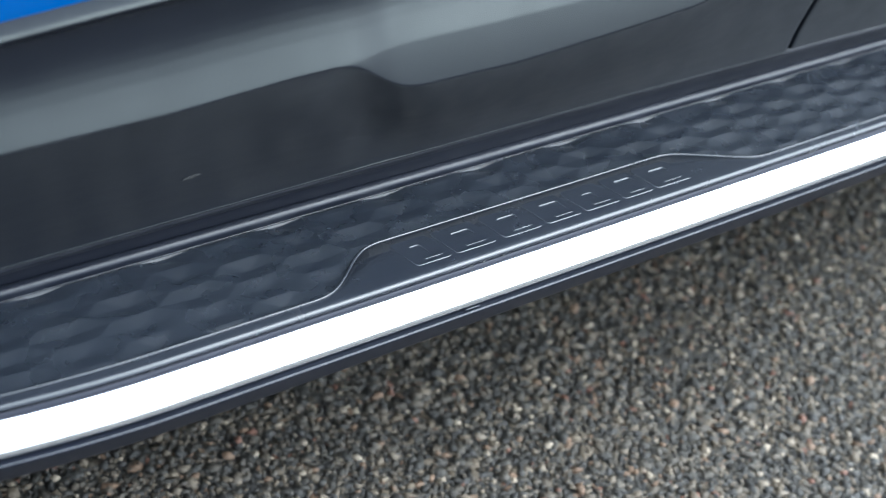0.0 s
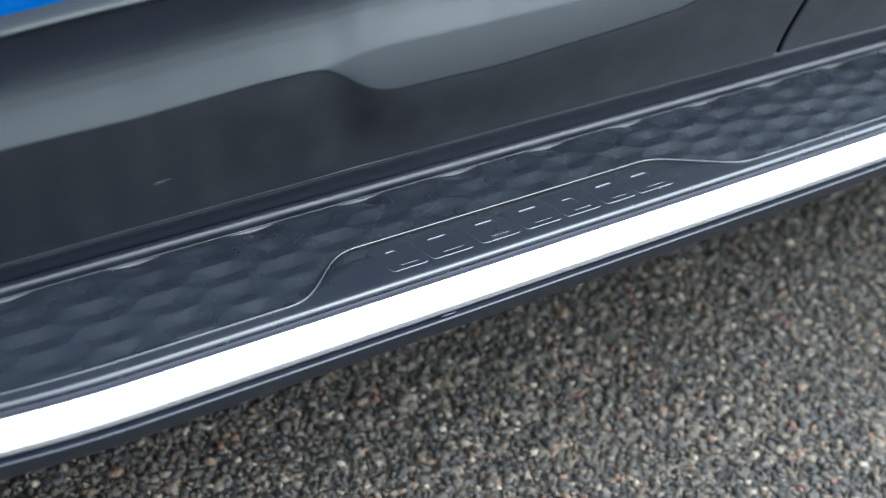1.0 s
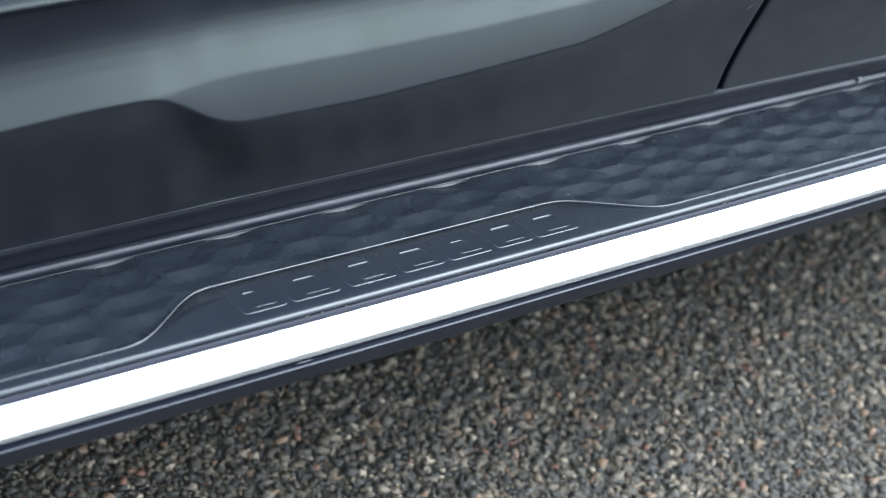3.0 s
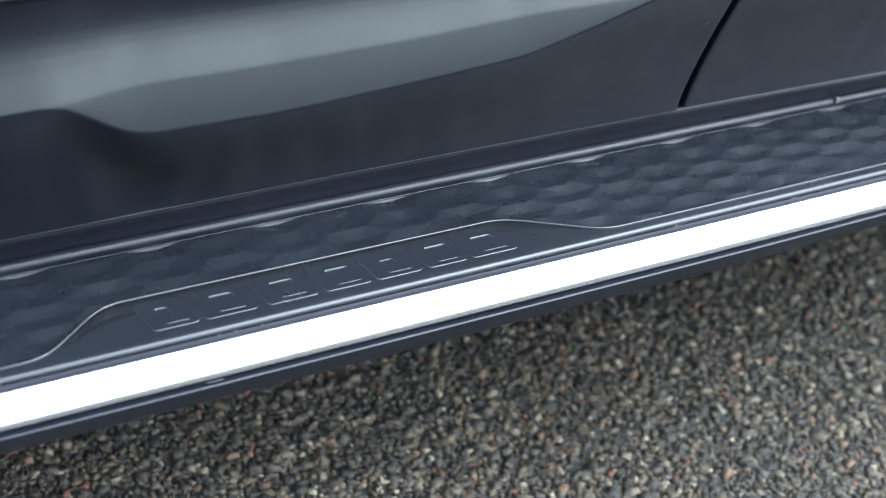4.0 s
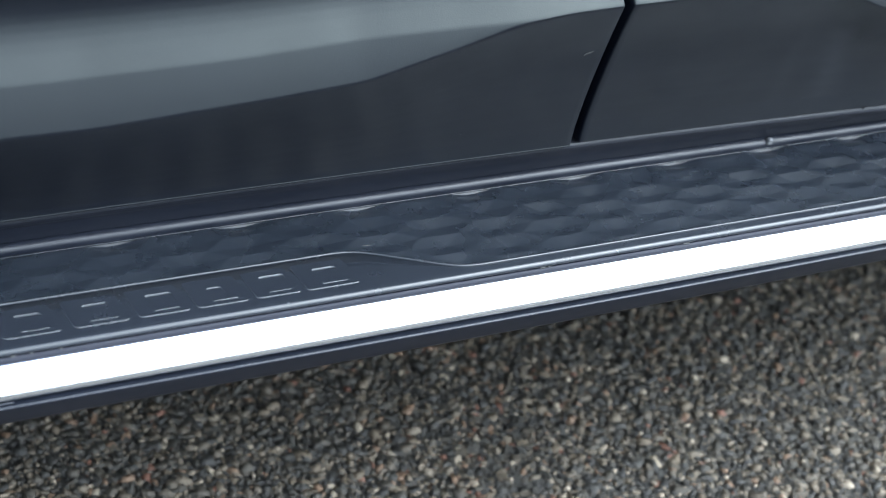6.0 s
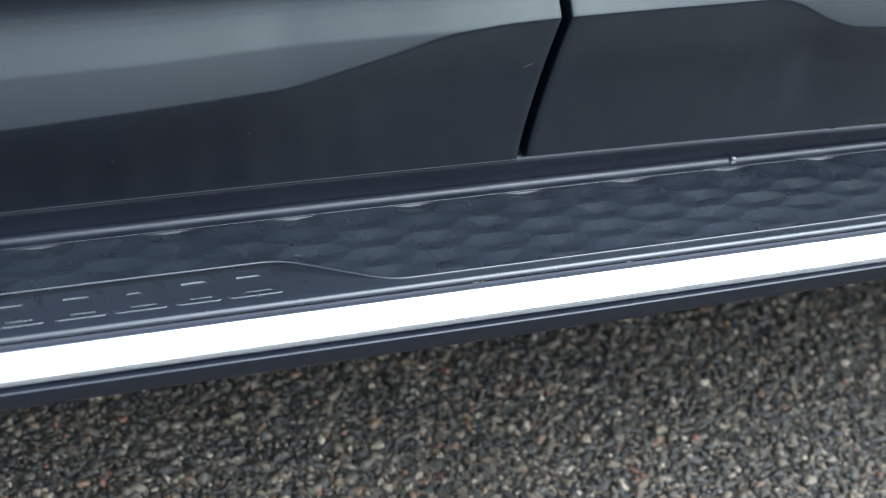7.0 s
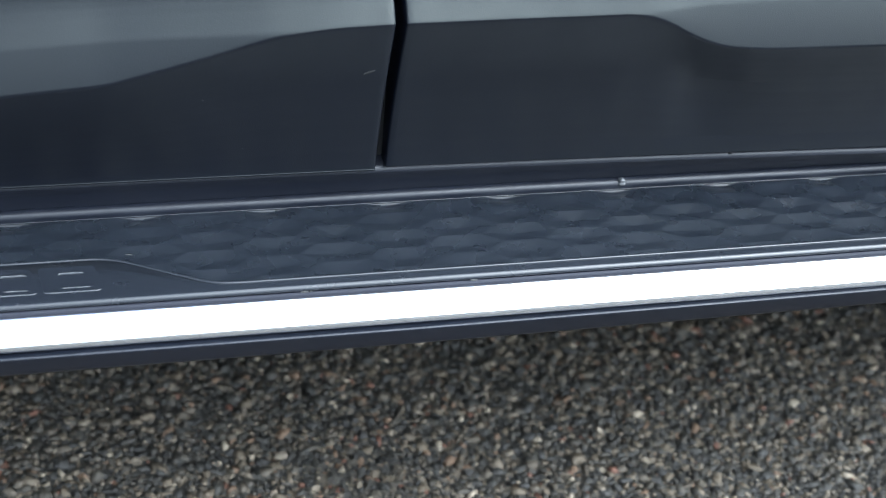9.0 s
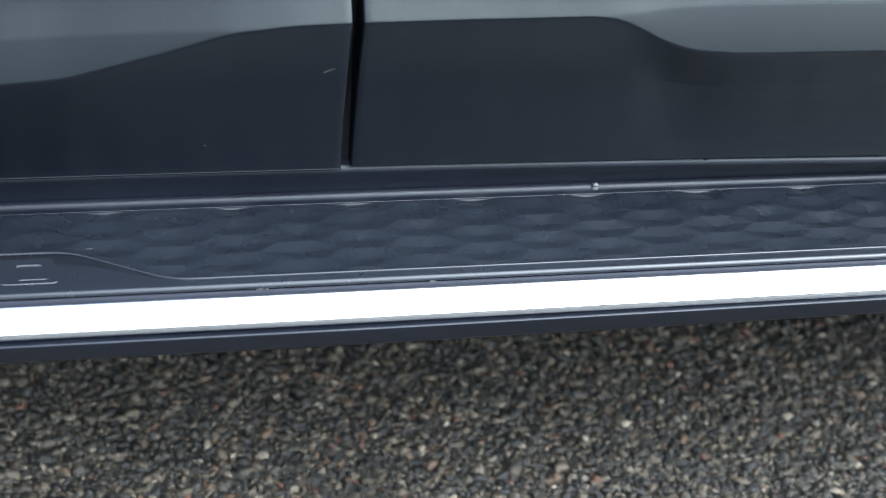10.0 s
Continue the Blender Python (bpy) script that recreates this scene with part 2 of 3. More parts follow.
tagged(part("asphalt_stones", stones("asphalt_stones", -0.15, 1.65, 0.38, 1.22, 0.0060, 3, -0.0022, SINGLE[2]), M_STONE),
       "coarse grey, tan and reddish stones set in dark asphalt", "asphalt", kind="stuff")
tagged(part("asphalt_chippings", stones("asphalt_chippings", 0.0, 1.55, 0.42, 0.98, 0.0042, 8, -0.0034, 0.0), M_STONE),
       "fine grey chippings between the stones of the asphalt", "asphalt", kind="stuff")

# ---- the car ----
car = new("car")
tagged(car, "blue parked car with grey plastic cladding and a side step", "car")

LIP = [(-0.6, 0.395), (0.0, 0.4625), (0.13, 0.4755), (0.25, 0.4795), (0.45, 0.481), (0.7, 0.482), (1.6, 0.483)]   # upper edge of the cladding
CREASE = [(-0.6, 0.385), (0.02, 0.4145), (0.116, 0.4175), (0.19, 0.4235), (0.228, 0.4245), (0.243, 0.418), (0.262, 0.405), (0.278, 0.3995),
          (0.36, 0.400), (0.46, 0.407), (0.52, 0.412), (0.575, 0.427), (0.615, 0.439), (0.65, 0.4435), (0.69, 0.445), (0.76, 0.446), (0.838, 0.4465),
          (0.855, 0.442), (0.88, 0.428), (0.90, 0.4215), (0.93, 0.419), (1.03, 0.418), (1.13, 0.424), (1.2, 0.444), (1.3, 0.4475), (1.6, 0.448)]
UPPER = [(-0.6, 0.386), (0.02, 0.4150), (0.116, 0.4180), (0.19, 0.424), (0.228, 0.4252), (0.25, 0.4245), (0.35, 0.4260), (0.45, 0.4300), (0.55, 0.4370), (0.615, 0.4410), (0.65, 0.444), (0.69, 0.4455), (0.76, 0.4465),
         (0.84, 0.447), (0.9, 0.4475), (1.1, 0.447), (1.2, 0.447), (1.3, 0.448), (1.6, 0.449)]


def flat_share(x):
    """How much of the slope above the crease stays flat before it hollows."""
    return 0.12 + 0.085 * min(1.0, max(0.0, (x - 0.12) / 0.16)) * min(1.0, max(0.0, (0.80 - x) / 0.12))


def door_lines(x):
    """Crease, facet edge and lip of the cladding at x: heights and depths."""
    zc = smooth_interp(x, CREASE, 0.008)
    zu = max(smooth_interp(x, UPPER, 0.012), zc + 0.0010)
    yc = 0.6435
    yu = yc + (0.416 - 0.045 * min(1.0, max(0.0, (x - 0.80) / 0.08))) * (zu - zc)
    # how far the slope above the crease leans back; the lip follows from it
    lean = 0.56 + 0.13 * min(1.0, max(0.0, (x - 0.20) / 0.12)) + 0.10 * min(1.0, max(0.0, (x - 0.48) / 0.14)) - 0.24 * min(1.0, max(0.0, (x - 0.70) / 0.14))
    mean = flat_share(x) + 0.37
    up = (smooth_interp(x, LIP, 0.05) - zu - 0.0080 + 0.75 * (0.6698 - yu)) / (1 + 0.75 * mean * lean)
    return zc, zu, yc, yu, up, yu + mean * lean * up, zu + up + 0.0080


def door_section(x, bottom_y, bottom_z):
    """The cladding from its upper edge over the crease to the tucked-in lower edge, and the inner flange."""
    b = 0.022 * (x - 0.62) ** 2
    zc, zu, yc, yu, up, ly, lip = door_lines(x)
    pts = [(ly + 0.022, lip + 0.0030), (ly + 0.0065, lip + 0.0028), (ly - 0.0024, lip - 0.0010), (ly - 0.0042, lip - 0.0024), (ly - 0.0042, lip - 0.0040), (ly - 0.0022, lip - 0.0058), (ly - 0.0004, lip - 0.0080)]
    # flat slope above the crease that hollows to upright under the lip
    run, slope, q0 = [], 0.0, 0.0
    for q in (0.08, 0.18, 0.30, 0.42, 0.52, 0.62, 0.72, 0.82, 0.92, 1.0):
        m = min(1.0, max(0.0, ((q + q0) / 2 - flat_share(x)) / 0.74))
        slope += (q - q0) * (1 - m * m * (3 - 2 * m))
        run.append((q, slope))
        q0 = q
    pts += [(yu + (ly - yu) * r / slope, zu + up * q) for q, r in reversed(run[:-1])] + [(yu, zu), (yc, zc)]
    # the lower face: upright under the crease where that is rounded, then tucked in
    w = 0.4 * min(1.0, max(0.0, (x - 0.262) / 0.03)) * min(1.0, max(0.0, (0.58 - x) / 0.16))
    w = max(w, 0.6 * math.exp(-((x - 0.205) / 0.03) ** 2))
    low = zc - bottom_z
    deep = 1.32 + 0.35 * min(1.0, max(0.0, (x - 0.84) / 0.05))
    for z in (0.04, 0.10, 0.18, 0.27, 0.36, 0.46, 0.56, 0.66, 0.76, 0.86):
        tuck = (1 - w) * (1 - (1 - z) ** deep) + w * (0.25 * z + 0.75 * z * z * (3 - 2 * z))
        pts.append((yc + (bottom_y - yc) * tuck, zc - low * z))
    pts += [(bottom_y - 0.001, bottom_z + 0.006), (bottom_y - 0.0006, bottom_z + 0.0018), (bottom_y - (0.0011 if x < SEAM_X0 else 0.0005), bottom_z + 0.0012), (bottom_y - 0.0005, bottom_z), (bottom_y + 0.012, bottom_z + 0.002)]
    # a shallow hollow under each end of the raised part of the crease
    def dip(z):
        q = x - 0.36 * (zc - z)
        return 0.0055 * math.exp(-((q - 0.260) / 0.025) ** 2) + 0.0058 * math.exp(-(min(0.0, q - 0.884) / 0.025) ** 2 - (max(0.0, q - 0.884) / 0.045) ** 2)
    return [Vector((x, y + b + dip(z) * (z < zc) * min(1.0, max(0.0, (zc - z) / 0.035)) * min(1.0, max(0.0, (z - bottom_z) / (0.03 if x < 0.6 else 0.05))), z)) for y, z in rounded(pts, 0.0014, 3)]


def door_bottom(x, rise):
    d = x - 0.55
    return 0.6790 + max(rise, 0.0), 0.3254 - 0.03 * d * d + rise


SEAM_X0, SEAM_X1 = 0.6865, 0.6930       # the gap between the two doors


def cladding(name, parent, x0, x1, rise, returns):
    secs = []
    xs = span(x0, x1, 0.004)
    for x in xs:
        by, bz = door_bottom(x, rise)
        secs.append(door_section(x, by, bz))
    # rounded returns into the gap
    for end, sign in returns:
        last = secs[-1] if sign > 0 else secs[0]
        ring = [[Vector((p.x + sign * 0.0012 * s, p.y + dy, p.z)) for p in last] for s, dy in ((0.6, 0.0003), (1.0, 0.0012), (1.0, 0.03))]
        secs = secs + ring if sign > 0 else ring[::-1] + secs
    return part(name, loft(name, secs), M_CLAD, parent, "grained dark grey plastic door cladding")


def panel(name, parent, x0, x1):
    """Blue sheet metal of a door, from the cladding up to the waist."""
    secs = []
    for x in span(x0, x1, 0.02):
        ly, lip = door_lines(x)[-2:]
        prof = rounded([(0.715, lip - 0.04), (ly + 0.006, lip - 0.004), (ly + 0.0050, lip + 0.006), (ly + 0.002, 0.53), (ly - 0.008, 0.64), (ly - 0.010, 0.72), (ly + 0.010, 0.90), (ly + 0.04, 0.95)], 0.012, 4)
        secs.append([Vector((x, y + 0.022 * (x - 0.62) ** 2, z)) for y, z in prof])
    return part(name, loft(name, secs), M_BLUE, parent, "glossy blue painted door panel")


front_door = part("front_door", loft("front_door", [[Vector((x, y, z)) for y, z in ((0.72, 0.35), (0.72, 0.95), (0.74, 0.95), (0.74, 0.35))] for x in (-0.5, SEAM_X0 - 0.012)], True, True, False), M_RUBBER, car, "closed front door in blue with grey cladding")
rear_door = part("rear_door", loft("rear_door", [[Vector((x, y, z)) for y, z in ((0.72, 0.35), (0.72, 0.95), (0.74, 0.95), (0.74, 0.35))] for x in (SEAM_X1 + 0.012, 1.6)], True, True, False), M_RUBBER, car, "closed rear door in blue with grey cladding")
cladding("cladding", front_door, -0.5, SEAM_X0 - 0.0012, -0.0009, [(1, 1)])
cladding("cladding", rear_door, SEAM_X1 + 0.0012, 1.6, 0.0010, [(0, -1)])
panel("door_panel", front_door, -0.5, SEAM_X0)
panel("door_panel", rear_door, SEAM_X1, 1.6)
part("door_seal", loft("door_seal", [[Vector((x, y, z)) for y, z in ((0.6930, 0.3275), (0.688, 0.47), (0.70, 0.9), (0.715, 0.9), (0.715, 0.3275))] for x in (0.672, 0.708)], True, True, False), M_RUBBER, car, "black rubber seal in the door gap")

# sill under the doors with a rolled outer edge
sill_prof = rounded([(0.74, 0.345), (0.712, 0.340), (0.702, 0.3335), (0.6945, 0.3274), (0.6878, 0.3249), (0.6849, 0.3233), (0.6836, 0.3200), (0.6852, 0.3178), (0.6885, 0.312), (0.6925, 0.300), (0.700, 0.28)], 0.0025, 4)
part("sill", loft("sill", [[Vector((x, y + (0.0097 + 0.0388 * min(1.0, max(0.0, (0.319 - z) / 0.02)) if x > 0.55 else 0.0485 if z < 0.315 else 0.024) * (x - 0.55) ** 2, z - 0.03 * (x - 0.55) ** 2)) for y, z in sill_prof] for x in span(-0.5, 1.6, 0.02)]), M_SILL, car, "black plastic sill trim below the doors")

# plain body shell that closes the car above, behind and below: x, waist, roof
SHELL = [(-1.80, 0.52, 0.55), (-1.72, 0.72, 0.76), (-1.45, 0.84, 0.90), (-0.95, 0.92, 1.00), (-0.55, 0.97, 1.05), (-0.25, 0.99, 1.24), (0.10, 1.00, 1.45), (0.45, 1.00, 1.57),
         (0.95, 1.00, 1.60), (1.45, 1.00, 1.58), (1.90, 1.00, 1.50), (2.20, 0.99, 1.25), (2.38, 0.94, 1.02), (2.44, 0.70, 0.74)]
secs = []
for x, waist, roof in SHELL:
    tuck = 0.02 if -1.5 < x < 2.3 else 0.10
    lean = 0.26 * (roof - waist) / 0.6
    near = [(0.735 + tuck, 0.235), (0.725 + tuck, 0.30), (0.715 + tuck, waist * 0.75), (0.735 + tuck, waist), (0.755 + tuck + lean, roof - 0.06 * (roof - waist)), (0.90 + tuck + lean, roof)]
    half = near + [(3.10 - y, z) for y, z in reversed(near)]
    secs.append([Vector((x, y, z)) for y, z in rounded(half, 0.05, 2)])
part("body_shell", loft("body_shell", secs, True, True), M_BLUE, car, "plain blue body shell")
part("underbody", loft("underbody", [[Vector((x, y, z)) for y, z in ((0.715, 0.232), (0.715, 0.238), (2.32, 0.238), (2.32, 0.232))] for x in (-1.7, 2.36)], True, True, False), M_UNDER, car, "black coated underbody")

# wheels that carry the car, past both ends of the step
def wheel(x, y):
    ring = rounded([(0.20, -0.10), (0.30, -0.105), (0.33, -0.085), (0.333, 0.0), (0.33, 0.085), (0.30, 0.105), (0.20, 0.10)], 0.015, 3)
    secs = [[Vector((x + r * math.sin(a), y + w, 0.3285 + r * math.cos(a))) for r, w in ring] for a in [k * math.pi / 24 for k in range(49)]]
    w = part("wheel", loft("wheel", secs), M_RUBBER, car, "black rubber tyre on a grey rim")
    disc = [(0.0, -0.06), (0.06, -0.07), (0.17, -0.04), (0.205, -0.09), (0.205, 0.09), (0.0, 0.06)]
    secs = [[Vector((x + r * math.sin(a), y + v, 0.3285 + r * math.cos(a))) for r, v in disc] for a in [k * math.pi / 24 for k in range(49)]]
    part("rim", loft("rim", secs), M_CLIP, w, "grey metal rim")


for wx in (-1.0, 1.68):
    for wy in (0.815, 2.285):
        wheel(wx, wy)

# ---- the side step ----
BODY = rounded([(0.762, 0.284), (0.735, 0.288), (0.703, 0.2915), (0.6960, 0.2945), (0.6955, 0.2980), (0.6945, 0.2999), (0.6922, 0.3008), (0.6898, 0.3004), (0.6880, 0.2993), (0.6870, 0.2977), (0.6866, 0.2951), (0.6864, 0.2937),
                (0.6843, 0.2917), (0.6800, 0.2912), (0.6752, 0.2921), (0.600, 0.2920), (0.5945, 0.2870), (0.5930, 0.2790),
                (0.5800, 0.2745), (0.5740, 0.2744), (0.5730, 0.2750), (0.5720, 0.2749), (0.5712, 0.2741), (0.5734, 0.2685), (0.5770, 0.2595), (0.5810, 0.2555), (0.600, 0.2520), (0.690, 0.2600), (0.762, 0.268)], 0.0016, 4, True)
def foot(x, y, z):
    """The lower edge of the step rises a little towards the rear."""
    return (0.0012 + 0.0016 * min(1.0, max(0.0, (x - 0.70) / 0.40))) * min(1.0, max(0.0, (0.279 - z) / 0.003)) * (y < 0.6)


side_step = part("side_step", loft("side_step", [[bowed(x, y, z + foot(x, y, z)) for y, z in BODY] for x in span(X0, X1, 0.012)], True, True), M_STEP, car, "satin black plastic side step with polished strip")

# tread: elongated hexagonal dimples in staggered columns
HEX_DX, HEX_DY, HALF_TOP, DEPTH, TREAD_Z = 0.04, 0.0204, 0.0142, 0.0021, 0.2979
bm = bmesh.new()
for col in range(-29, 20):
    hx = 0.6965 + HEX_DX * col
    off = 0.0 if col % 2 == 0 else HEX_DY / 2
    for row in range(-1, 5):
        hy = 0.6070 - HEX_DY / 2 + off + HEX_DY * row
        wide = HEX_DX - HALF_TOP
        ring = [(-HALF_TOP, HEX_DY / 2), (HALF_TOP, HEX_DY / 2), (wide, 0), (HALF_TOP, -HEX_DY / 2), (-HALF_TOP, -HEX_DY / 2), (-wide, 0)]
        vs = [bm.verts.new((hx + a, hy + b, TREAD_Z)) for a, b in ring]
        mid = bm.verts.new((hx, hy, TREAD_Z - DEPTH))
        for i in range(6):
            bm.faces.new((vs[i], mid, vs[(i + 1) % 6]))
bmesh.ops.remove_doubles(bm, verts=bm.verts, dist=1e-5)
bmesh.ops.subdivide_edges(bm, edges=bm.edges[:], cuts=11, use_grid_fill=True)     # narrow soft edges between the facets
for v in bm.verts:      # towards the rear edge the dimples shrink to short notches
    fade = min(1.0, max(0.0, (v.co.y - 0.6700) / 0.0105))
    fade *= fade * (3 - 2 * fade)
    deep = TREAD_Z - v.co.z
    v.co.z = TREAD_Z - deep * (1 - fade) - fade * 1.75 * max(0.0, deep - 0.0004)
for y, sgn in ((0.6805, 1), (0.6004, -1)):
    bmesh.ops.bisect_plane(bm, geom=bm.verts[:] + bm.edges[:] + bm.faces[:], plane_co=(0, y, 0), plane_no=(0, sgn, 0), clear_outer=True)
bmesh.ops.recalc_face_normals(bm, faces=bm.faces)
for v in bm.verts:
    v.co = bowed(*v.co)
if sum(f.normal.z for f in bm.faces) < 0:
    bmesh.ops.reverse_faces(bm, faces=bm.faces)
for f in bm.faces:
    f.smooth = True
part("tread", bm, M_TREAD, side_step, "black tread moulded with hexagonal dimples")

# rim with the raised name panel, and the fine bead that borders the tread
RIM = [(-1, 0.6016), (0.2075, 0.6016), (0.2485, 0.6352), (0.5155, 0.6350), (0.5760, 0.6008), (2, 0.6008)]


def rim_y(x):
    return sum(smooth_interp(x + o, RIM, 0.009) for o in (-0.006, 0, 0.006)) / 3


rim_secs, bead_secs = [], []
xs = span(X0, 0.17, 0.02) + span(0.172, 0.62, 0.002) + span(0.63, X1, 0.02)
for x in xs:
    yb = rim_y(x)
    flat = min(yb - 0.0004, 0.6000)
    prof = [(yb, 0.2950), (yb, 0.2982), ((yb + flat) / 2, 0.2983), (flat, 0.2982), (0.5948, 0.29815), (0.5935, 0.2977), (0.5926, 0.2968), (0.5922, 0.2957), (0.5923, 0.2950), (0.5930, 0.2944), (0.5936, 0.2930), (0.5937, 0.2900), (0.5937, 0.2870)]
    rim_secs.append([bowed(x, y, z) for y, z in prof])
    slope = (rim_y(x + 0.001) - rim_y(x - 0.001)) / 0.002
    nx, ny = -slope / math.hypot(1, slope), 1 / math.hypot(1, slope)
    bead_secs.append([bowed(x + nx * c, yb + ny * c, 0.2983 + s) for c, s in [(0.0011 * math.cos(a), 0.0011 * math.sin(a)) for a in [k * math.pi / 4 for k in range(8)]]])
part("rim", loft("rim", rim_secs), M_RIM, side_step, "smooth black outer rim with a flat name panel")
part("border_bead", loft("border_bead", bead_secs, True, True), M_RIM, side_step)
# second bead, added to draw the thin highlight on the rear groove's edge
part("border_bead", sweep("border_bead", [(0.6859 + 0.0005 * math.cos(k * math.pi / 4), 0.2944 + 0.0005 * math.sin(k * math.pi / 4)) for k in range(8)], span(X0, X1, 0.012), True, True), M_RIM, side_step)

# polished strip along the outer edge
CHROME = rounded([(0.5929, 0.2850), (0.5929, 0.2885), (0.5917, 0.2906), (0.5907, 0.2914), (0.5896, 0.2914), (0.5866, 0.2898), (0.5805, 0.2868), (0.5776, 0.2850), (0.5757, 0.2831), (0.5748, 0.2810), (0.5747, 0.2782), (0.5775, 0.2760), (0.5920, 0.2790)], 0.0016, 4, True)
part("polished_strip", sweep("polished_strip", CHROME, span(X0, X1, 0.01), True, True), M_CHROME, side_step, "mirror-bright metal strip along the edge")

STRIP = rounded([(0.5934, 0.2890), (0.5934, 0.2938), (0.5925, 0.2943), (0.5915, 0.2938), (0.5907, 0.2926), (0.5905, 0.2914), (0.5914, 0.2902)], 0.0006, 3, True)
part("edge_strip", sweep("edge_strip", STRIP, span(X0, X1, 0.012), True, True), M_STRIP, side_step, "matt strip above the polished edge, with a blue reflection in its colour")
# a thin tab showing in the joint under the polished strip
part("tab", sweep("tab", rounded([(0.5741, 0.2763), (0.5741, 0.2767), (0.5752, 0.2771), (0.5752, 0.2766)], 0.0002, 2, True), span(0.288, 0.2995, 0.003), True, True), M_STEP, side_step)


def emblem_block(x0, x1, slot, h=0.0003, b=0.00010):
    """A low slanted block with bright bevelled edges and one slot through it, on the name panel."""
    z, y0, y1, lean = 0.2983, 0.6030, 0.6290, 0.0042

    def outline(ax, ay, bx, by, r):
        return [(p[0] + lean * (0.5 - (p[1] - y0) / (y1 - y0)), p[1]) for p in rounded([(ax, ay), (bx, ay), (bx, by), (ax, by)], r, 3, True)]

    sx0, sx1, sy0, sy1 = slot
    rings = [(outline(x0, y0, x1, y1, 0.003), -0.0004), (outline(x0 + b, y0 + b, x1 - b, y1 - b, 0.0028), h), (outline(sx0 - b, sy0 - b, sx1 + b, sy1 + b, 0.0014), h), (outline(sx0, sy0, sx1, sy1, 0.0012), -0.0004)]
    n = len(rings[0][0])
    verts = [bowed(p[0], p[1], z + up) for ring, up in rings for p in ring]
    faces = [(i * n + j, i * n + (j + 1) % n, (i + 1) * n + (j + 1) % n, (i + 1) * n + j) for i in range(3) for j in range(n)]
    # a narrow raised line across the foot of the block
    w = x1 - x0
    for ring, up in ((outline(x0 + 0.34 * w, 0.6068, x0 + 0.82 * w, 0.6090, 0.0006), h - 0.0001), (outline(x0 + 0.34 * w + b, 0.6068 + b, x0 + 0.82 * w - b, 0.6090 - b, 0.0005), h + 0.0002)):
        verts += [bowed(p[0], p[1], z + up) for p in ring]
    faces += [(4 * n + j, 4 * n + (j + 1) % n, 5 * n + (j + 1) % n, 5 * n + j) for j in range(n)] + [tuple(range(5 * n, 6 * n))]
    me = mesh_from("emblem_block", verts, faces)
    me.materials.append(M_RIM)
    me.materials.append(M_EDGE)
    me.polygons.foreach_set("material_index", [0 if n <= i < 2 * n or i == 4 * n else 1 for i in range(4 * n + 1)])
    return me


# seven plain blocks stand in for the maker's lettering
for a, b, sl, sr, sb, st in ((0.267, 0.2945, 0.35, 0.62, 0.6120, 0.6220), (0.298, 0.330, 0.36, 0.80, 0.6165, 0.6225), (0.3365, 0.3685, 0.34, 0.78, 0.6170, 0.6225), (0.3735, 0.4035, 0.34, 0.84, 0.6130, 0.6225),
                             (0.4075, 0.4385, 0.38, 0.66, 0.6130, 0.6200), (0.4430, 0.4705, 0.34, 0.88, 0.6180, 0.6230), (0.4742, 0.5075, 0.34, 0.78, 0.6170, 0.6225)):
    part("emblem_block", emblem_block(a, b, (a + (b - a) * sl, a + (b - a) * sr, sb, st)), None, side_step)

# ---- small things on the step and doors ----
def door_surface(x, z):
    """The point of the cladding's lower face at x and height z."""
    by, bz = door_bottom(x, -0.0012 if x < SEAM_X0 else 0.0016)
    sec = [p for p in door_section(x, by, bz) if p.z > bz + 0.001 and p.y < 0.69]
    low = sec[[p.z for p in sec].index(min(sec, key=lambda p: abs(p.z - smooth_interp(x, CREASE, 0.008))).z):]
    low = sorted(low, key=lambda p: p.z)
    return Vector((x, float(np.interp(z, [p.z for p in low], [p.y for p in low])), z))


def smear(name, place, along, across, length, width, seed, mat, parent, label, lift=0.0003):
    """A thin ragged crust of dirt on a surface."""
    rng = random.Random(seed)
    normal = along.cross(across).normalized()
    if normal.y > 0:
        normal = -normal
    ring = []
    for k in range(16):
        a = 2 * math.pi * k / 16
        r = rng.uniform(0.6, 1.0)
        ring.append(place + along.normalized() * math.cos(a) * length * r + across.normalized() * math.sin(a) * width * r)
    verts = [p - normal * 0.0004 for p in ring] + [p + normal * lift * 0.5 for p in ring] + [place + normal * lift]
    faces = [(k, (k + 1) % 16, 16 + (k + 1) % 16, 16 + k) for k in range(16)] + [(16 + k, 16 + (k + 1) % 16, 32) for k in range(16)]
    return part(name, mesh_from(name, verts, faces), mat, parent, label)


X_AXIS = Vector((1, 0, 0))
smear("dirt_smear", door_surface(0.147, 0.3548), Vector((0.0075, 0, 0.001)), Vector((0, -0.26, 1)), 0.0085, 0.0019, 4, M_STREAK, front_door, "small pale dried smear")
smear("dirt_smear", door_surface(0.676, 0.408), Vector((0.006, 0, 0.0022)), Vector((0, -0.26, 1)), 0.0062, 0.0010, 14, M_STREAK, front_door, "faint pale streak near the door edge")
for px, pz, pr in ((0.262, 0.372, 0.0006), (0.280, 0.385, 0.0005), (0.42, 0.362, 0.0005), (0.50, 0.375, 0.0006), (0.575, 0.392, 0.0006), (0.60, 0.348, 0.0005), (0.335, 0.350, 0.0005), (0.08, 0.345, 0.0006)):
    smear("dust_speck", door_surface(px, pz), X_AXIS, Vector((0, -0.26, 1)), pr * 0.7, pr * 0.6, int(px * 1000), M_DUST, front_door, "tiny pale dust speck")
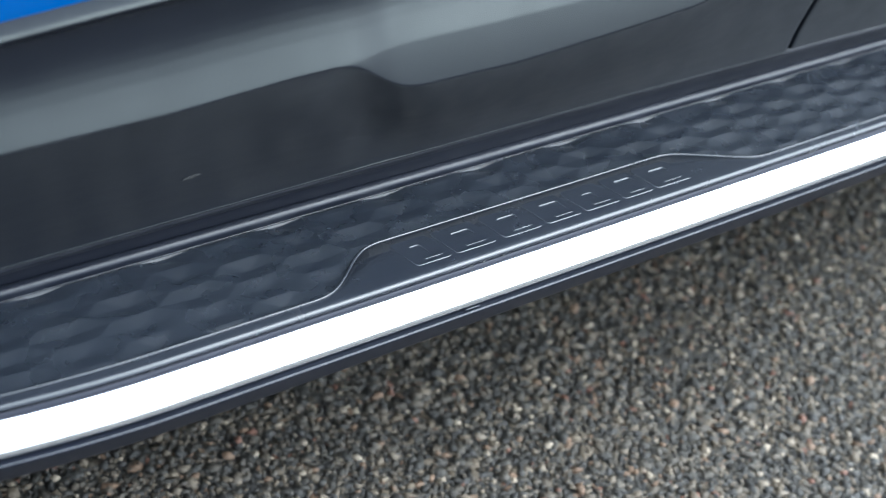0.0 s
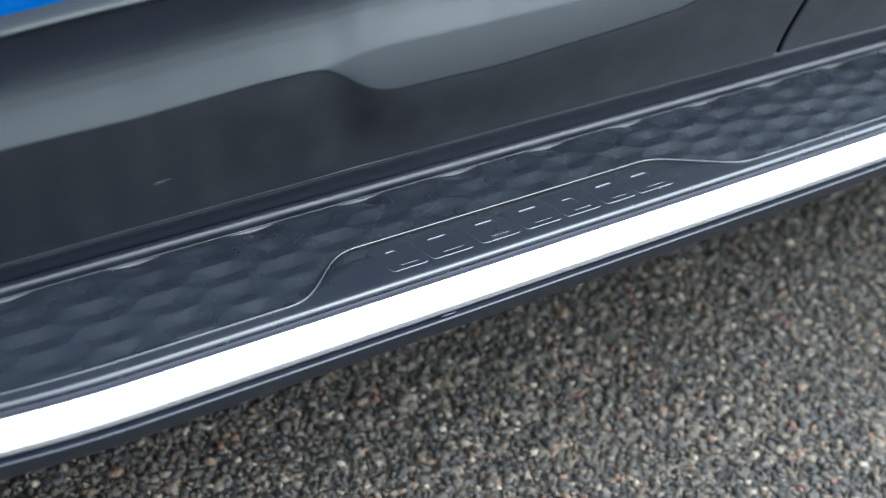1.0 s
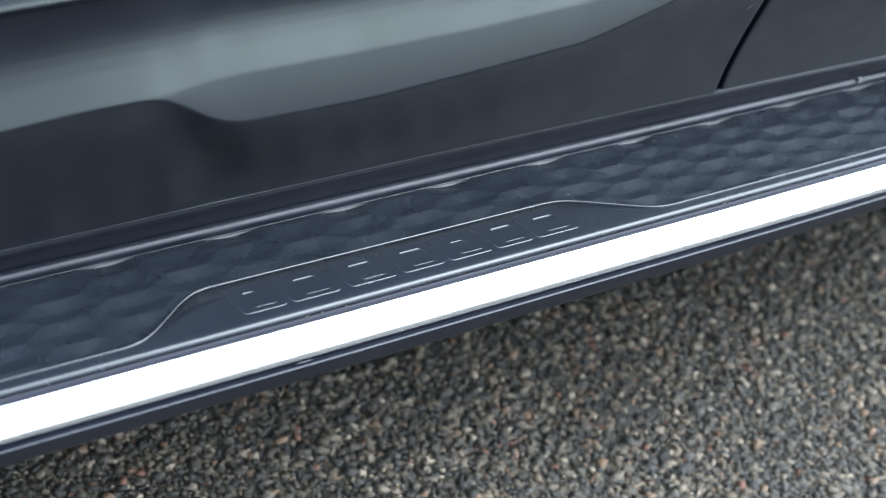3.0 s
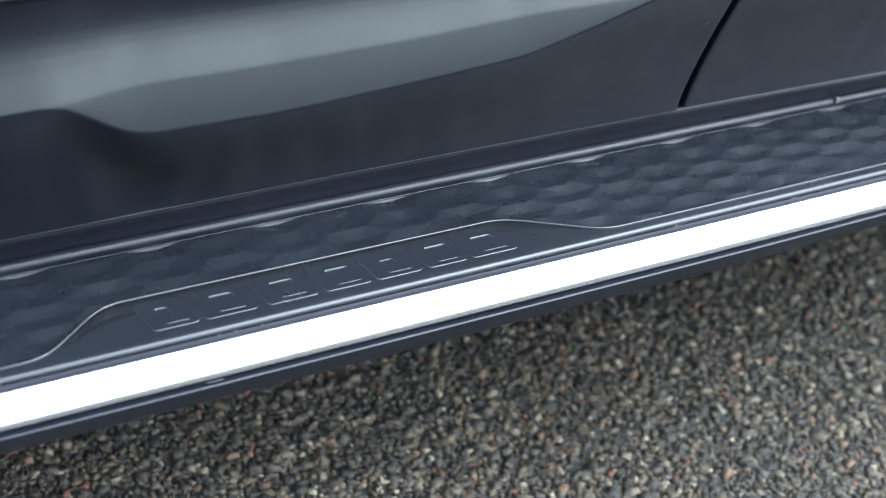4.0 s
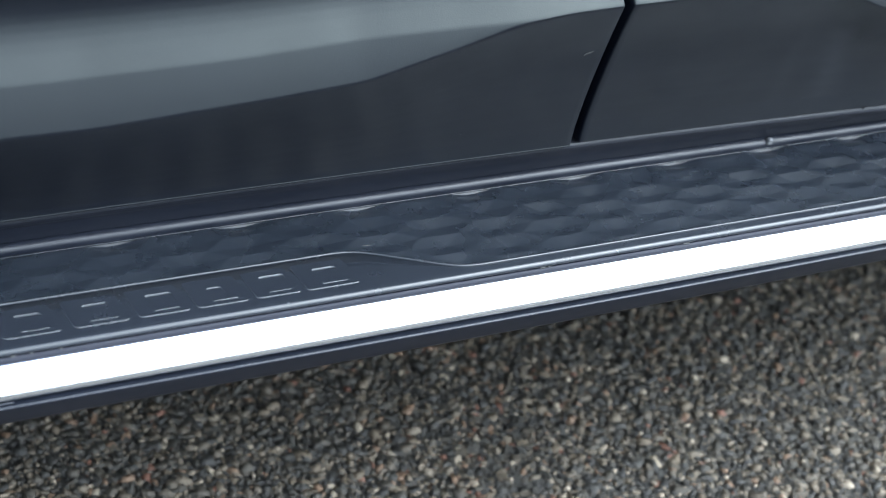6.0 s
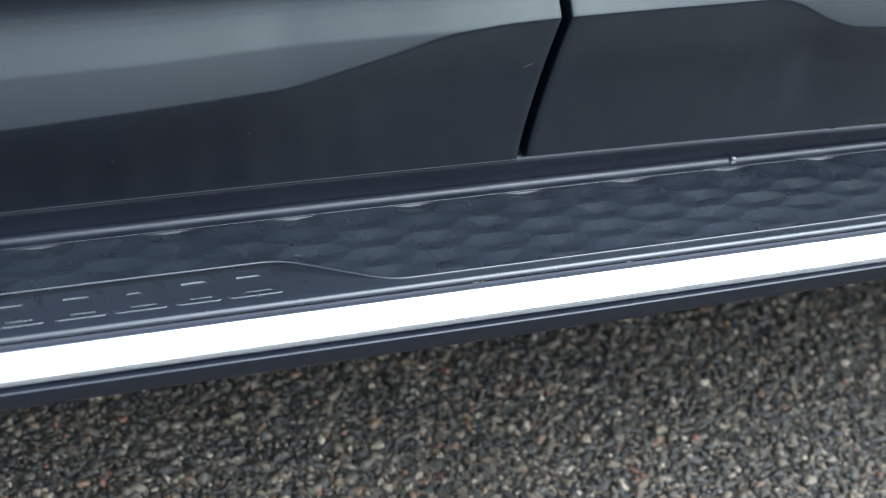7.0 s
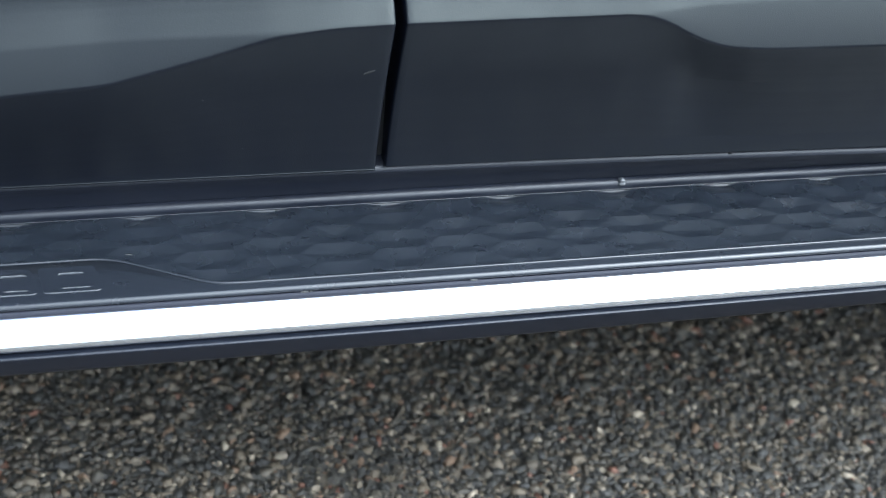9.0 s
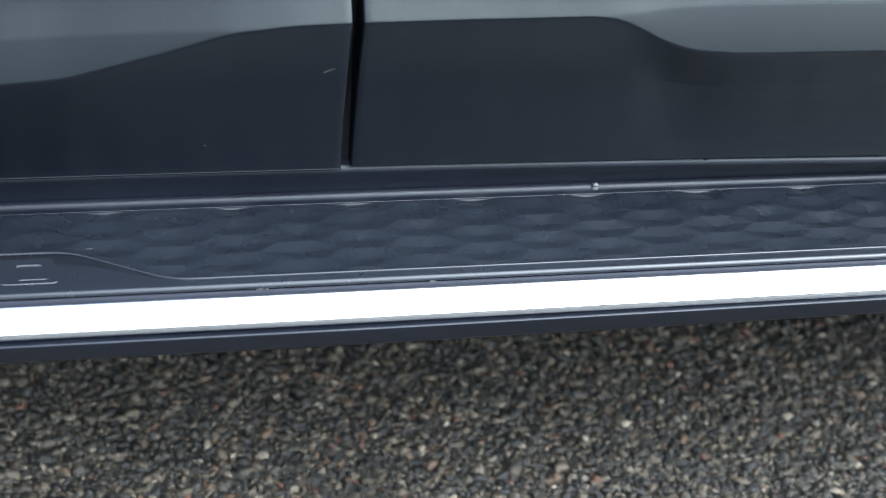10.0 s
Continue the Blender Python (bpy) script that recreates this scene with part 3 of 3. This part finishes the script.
for px, pz, pr in ((0.8545, 0.416, 0.0007), (0.748, 0.425, 0.0008), (0.80, 0.372, 0.0005), (0.90, 0.388, 0.0006), (0.99, 0.395, 0.0006)):
    smear("dust_speck", door_surface(px, pz), X_AXIS, Vector((0, -0.26, 1)), pr * 0.7, pr * 0.6, int(px * 1000), M_DUST, rear_door, "tiny pale dust speck")
smear("scratch", bowed(0.5268, 0.6398, 0.2972), Vector((1, -0.12, 0)), Vector((0, 1, 0)), 0.0026, 0.0003, 9, M_DUST, side_step, "short pale scratch")
for px, py, ln in ((0.7346, 0.5925, 0.0028), (0.6283, 0.5920, 0.0026), (0.6325, 0.5922, 0.0010), (0.303, 0.5925, 0.0014), (0.313, 0.5925, 0.0009), (0.329, 0.5925, 0.0008)):
    smear("debris", bowed(px, 0.5921, 0.2946), X_AXIS, Vector((0, 1, 0.3)), ln, 0.0006, int(px * 999), M_DUST, side_step, "grit caught in the groove", 0.0006)

# a nick in the sill's rolled edge
smear("nick", Vector((0.938, 0.6848 + 0.0015, 0.3232 - 0.0045)) , X_AXIS, Vector((0, -0.5, 1)), 0.0018, 0.0016, 12, M_RUBBER, car, "dark nick in the sill edge", 0.0009)

# a stub of a clip standing in the rear bead: two lobes and a tip
LOBES = [(-0.0036, 0.0026), (-0.0026, 0.0029), (-0.0012, 0.0028), (-0.0003, 0.0021), (0.0004, 0.0021), (0.0012, 0.0027), (0.0022, 0.0025), (0.0030, 0.0016), (0.0036, 0.0010), (0.0040, 0.0002)]
stub = [[bowed(0.8640, 0.6878, 0.2996) + Vector((q[0], q[1] - 0.1 * h, h * 0.85)) for q in rounded([(-r, -r), (r, -r), (r, r), (-r, r)], r * 0.6, 3, True)] for h, r in [(0.9 * p, 0.85 * q) for p, q in LOBES]]
part("clip", loft("clip", stub, True, True), M_CLIP, side_step, "small grey plastic clip on the rear bead")

# ---- single stones of the asphalt, in the patch beside the step ----
_rng = random.Random(21)
_meshes = []
for shape, tri in SHAPES[:24]:
    me = mesh_from("stone", [Vector(v) for v in shape.tolist()], [tuple(f) for f in tri.tolist()])
    me.materials.append(M_STONE)
    _meshes.append(me)
_n = 15
for i in range(_n):
    for j in range(_n + 2):
        q = 2 * SINGLE[2] / _n
        size = q * 0.5 * min(2.4, max(0.45, math.exp(_rng.gauss(0.14, 0.50))))
        stone = new("stone", _rng.choice(_meshes))
        stone.parent = ground
        stone.matrix_basis = Matrix.LocRotScale((SINGLE[0] - SINGLE[2] + q * (i + 0.5 + _rng.gauss(0, 0.3)), SINGLE[1] - SINGLE[2] + 2 * SINGLE[2] * (j + 0.5 + _rng.gauss(0, 0.3)) / (_n + 2), -0.0022 + _rng.gauss(0, 0.0009) - 0.35 * size),
                                                Euler((_rng.gauss(0, 0.35), 0, _rng.uniform(0, 6.28))), (size * _rng.uniform(1.0, 1.5), size * _rng.uniform(0.75, 1.15), size * _rng.uniform(0.6, 1.0)))
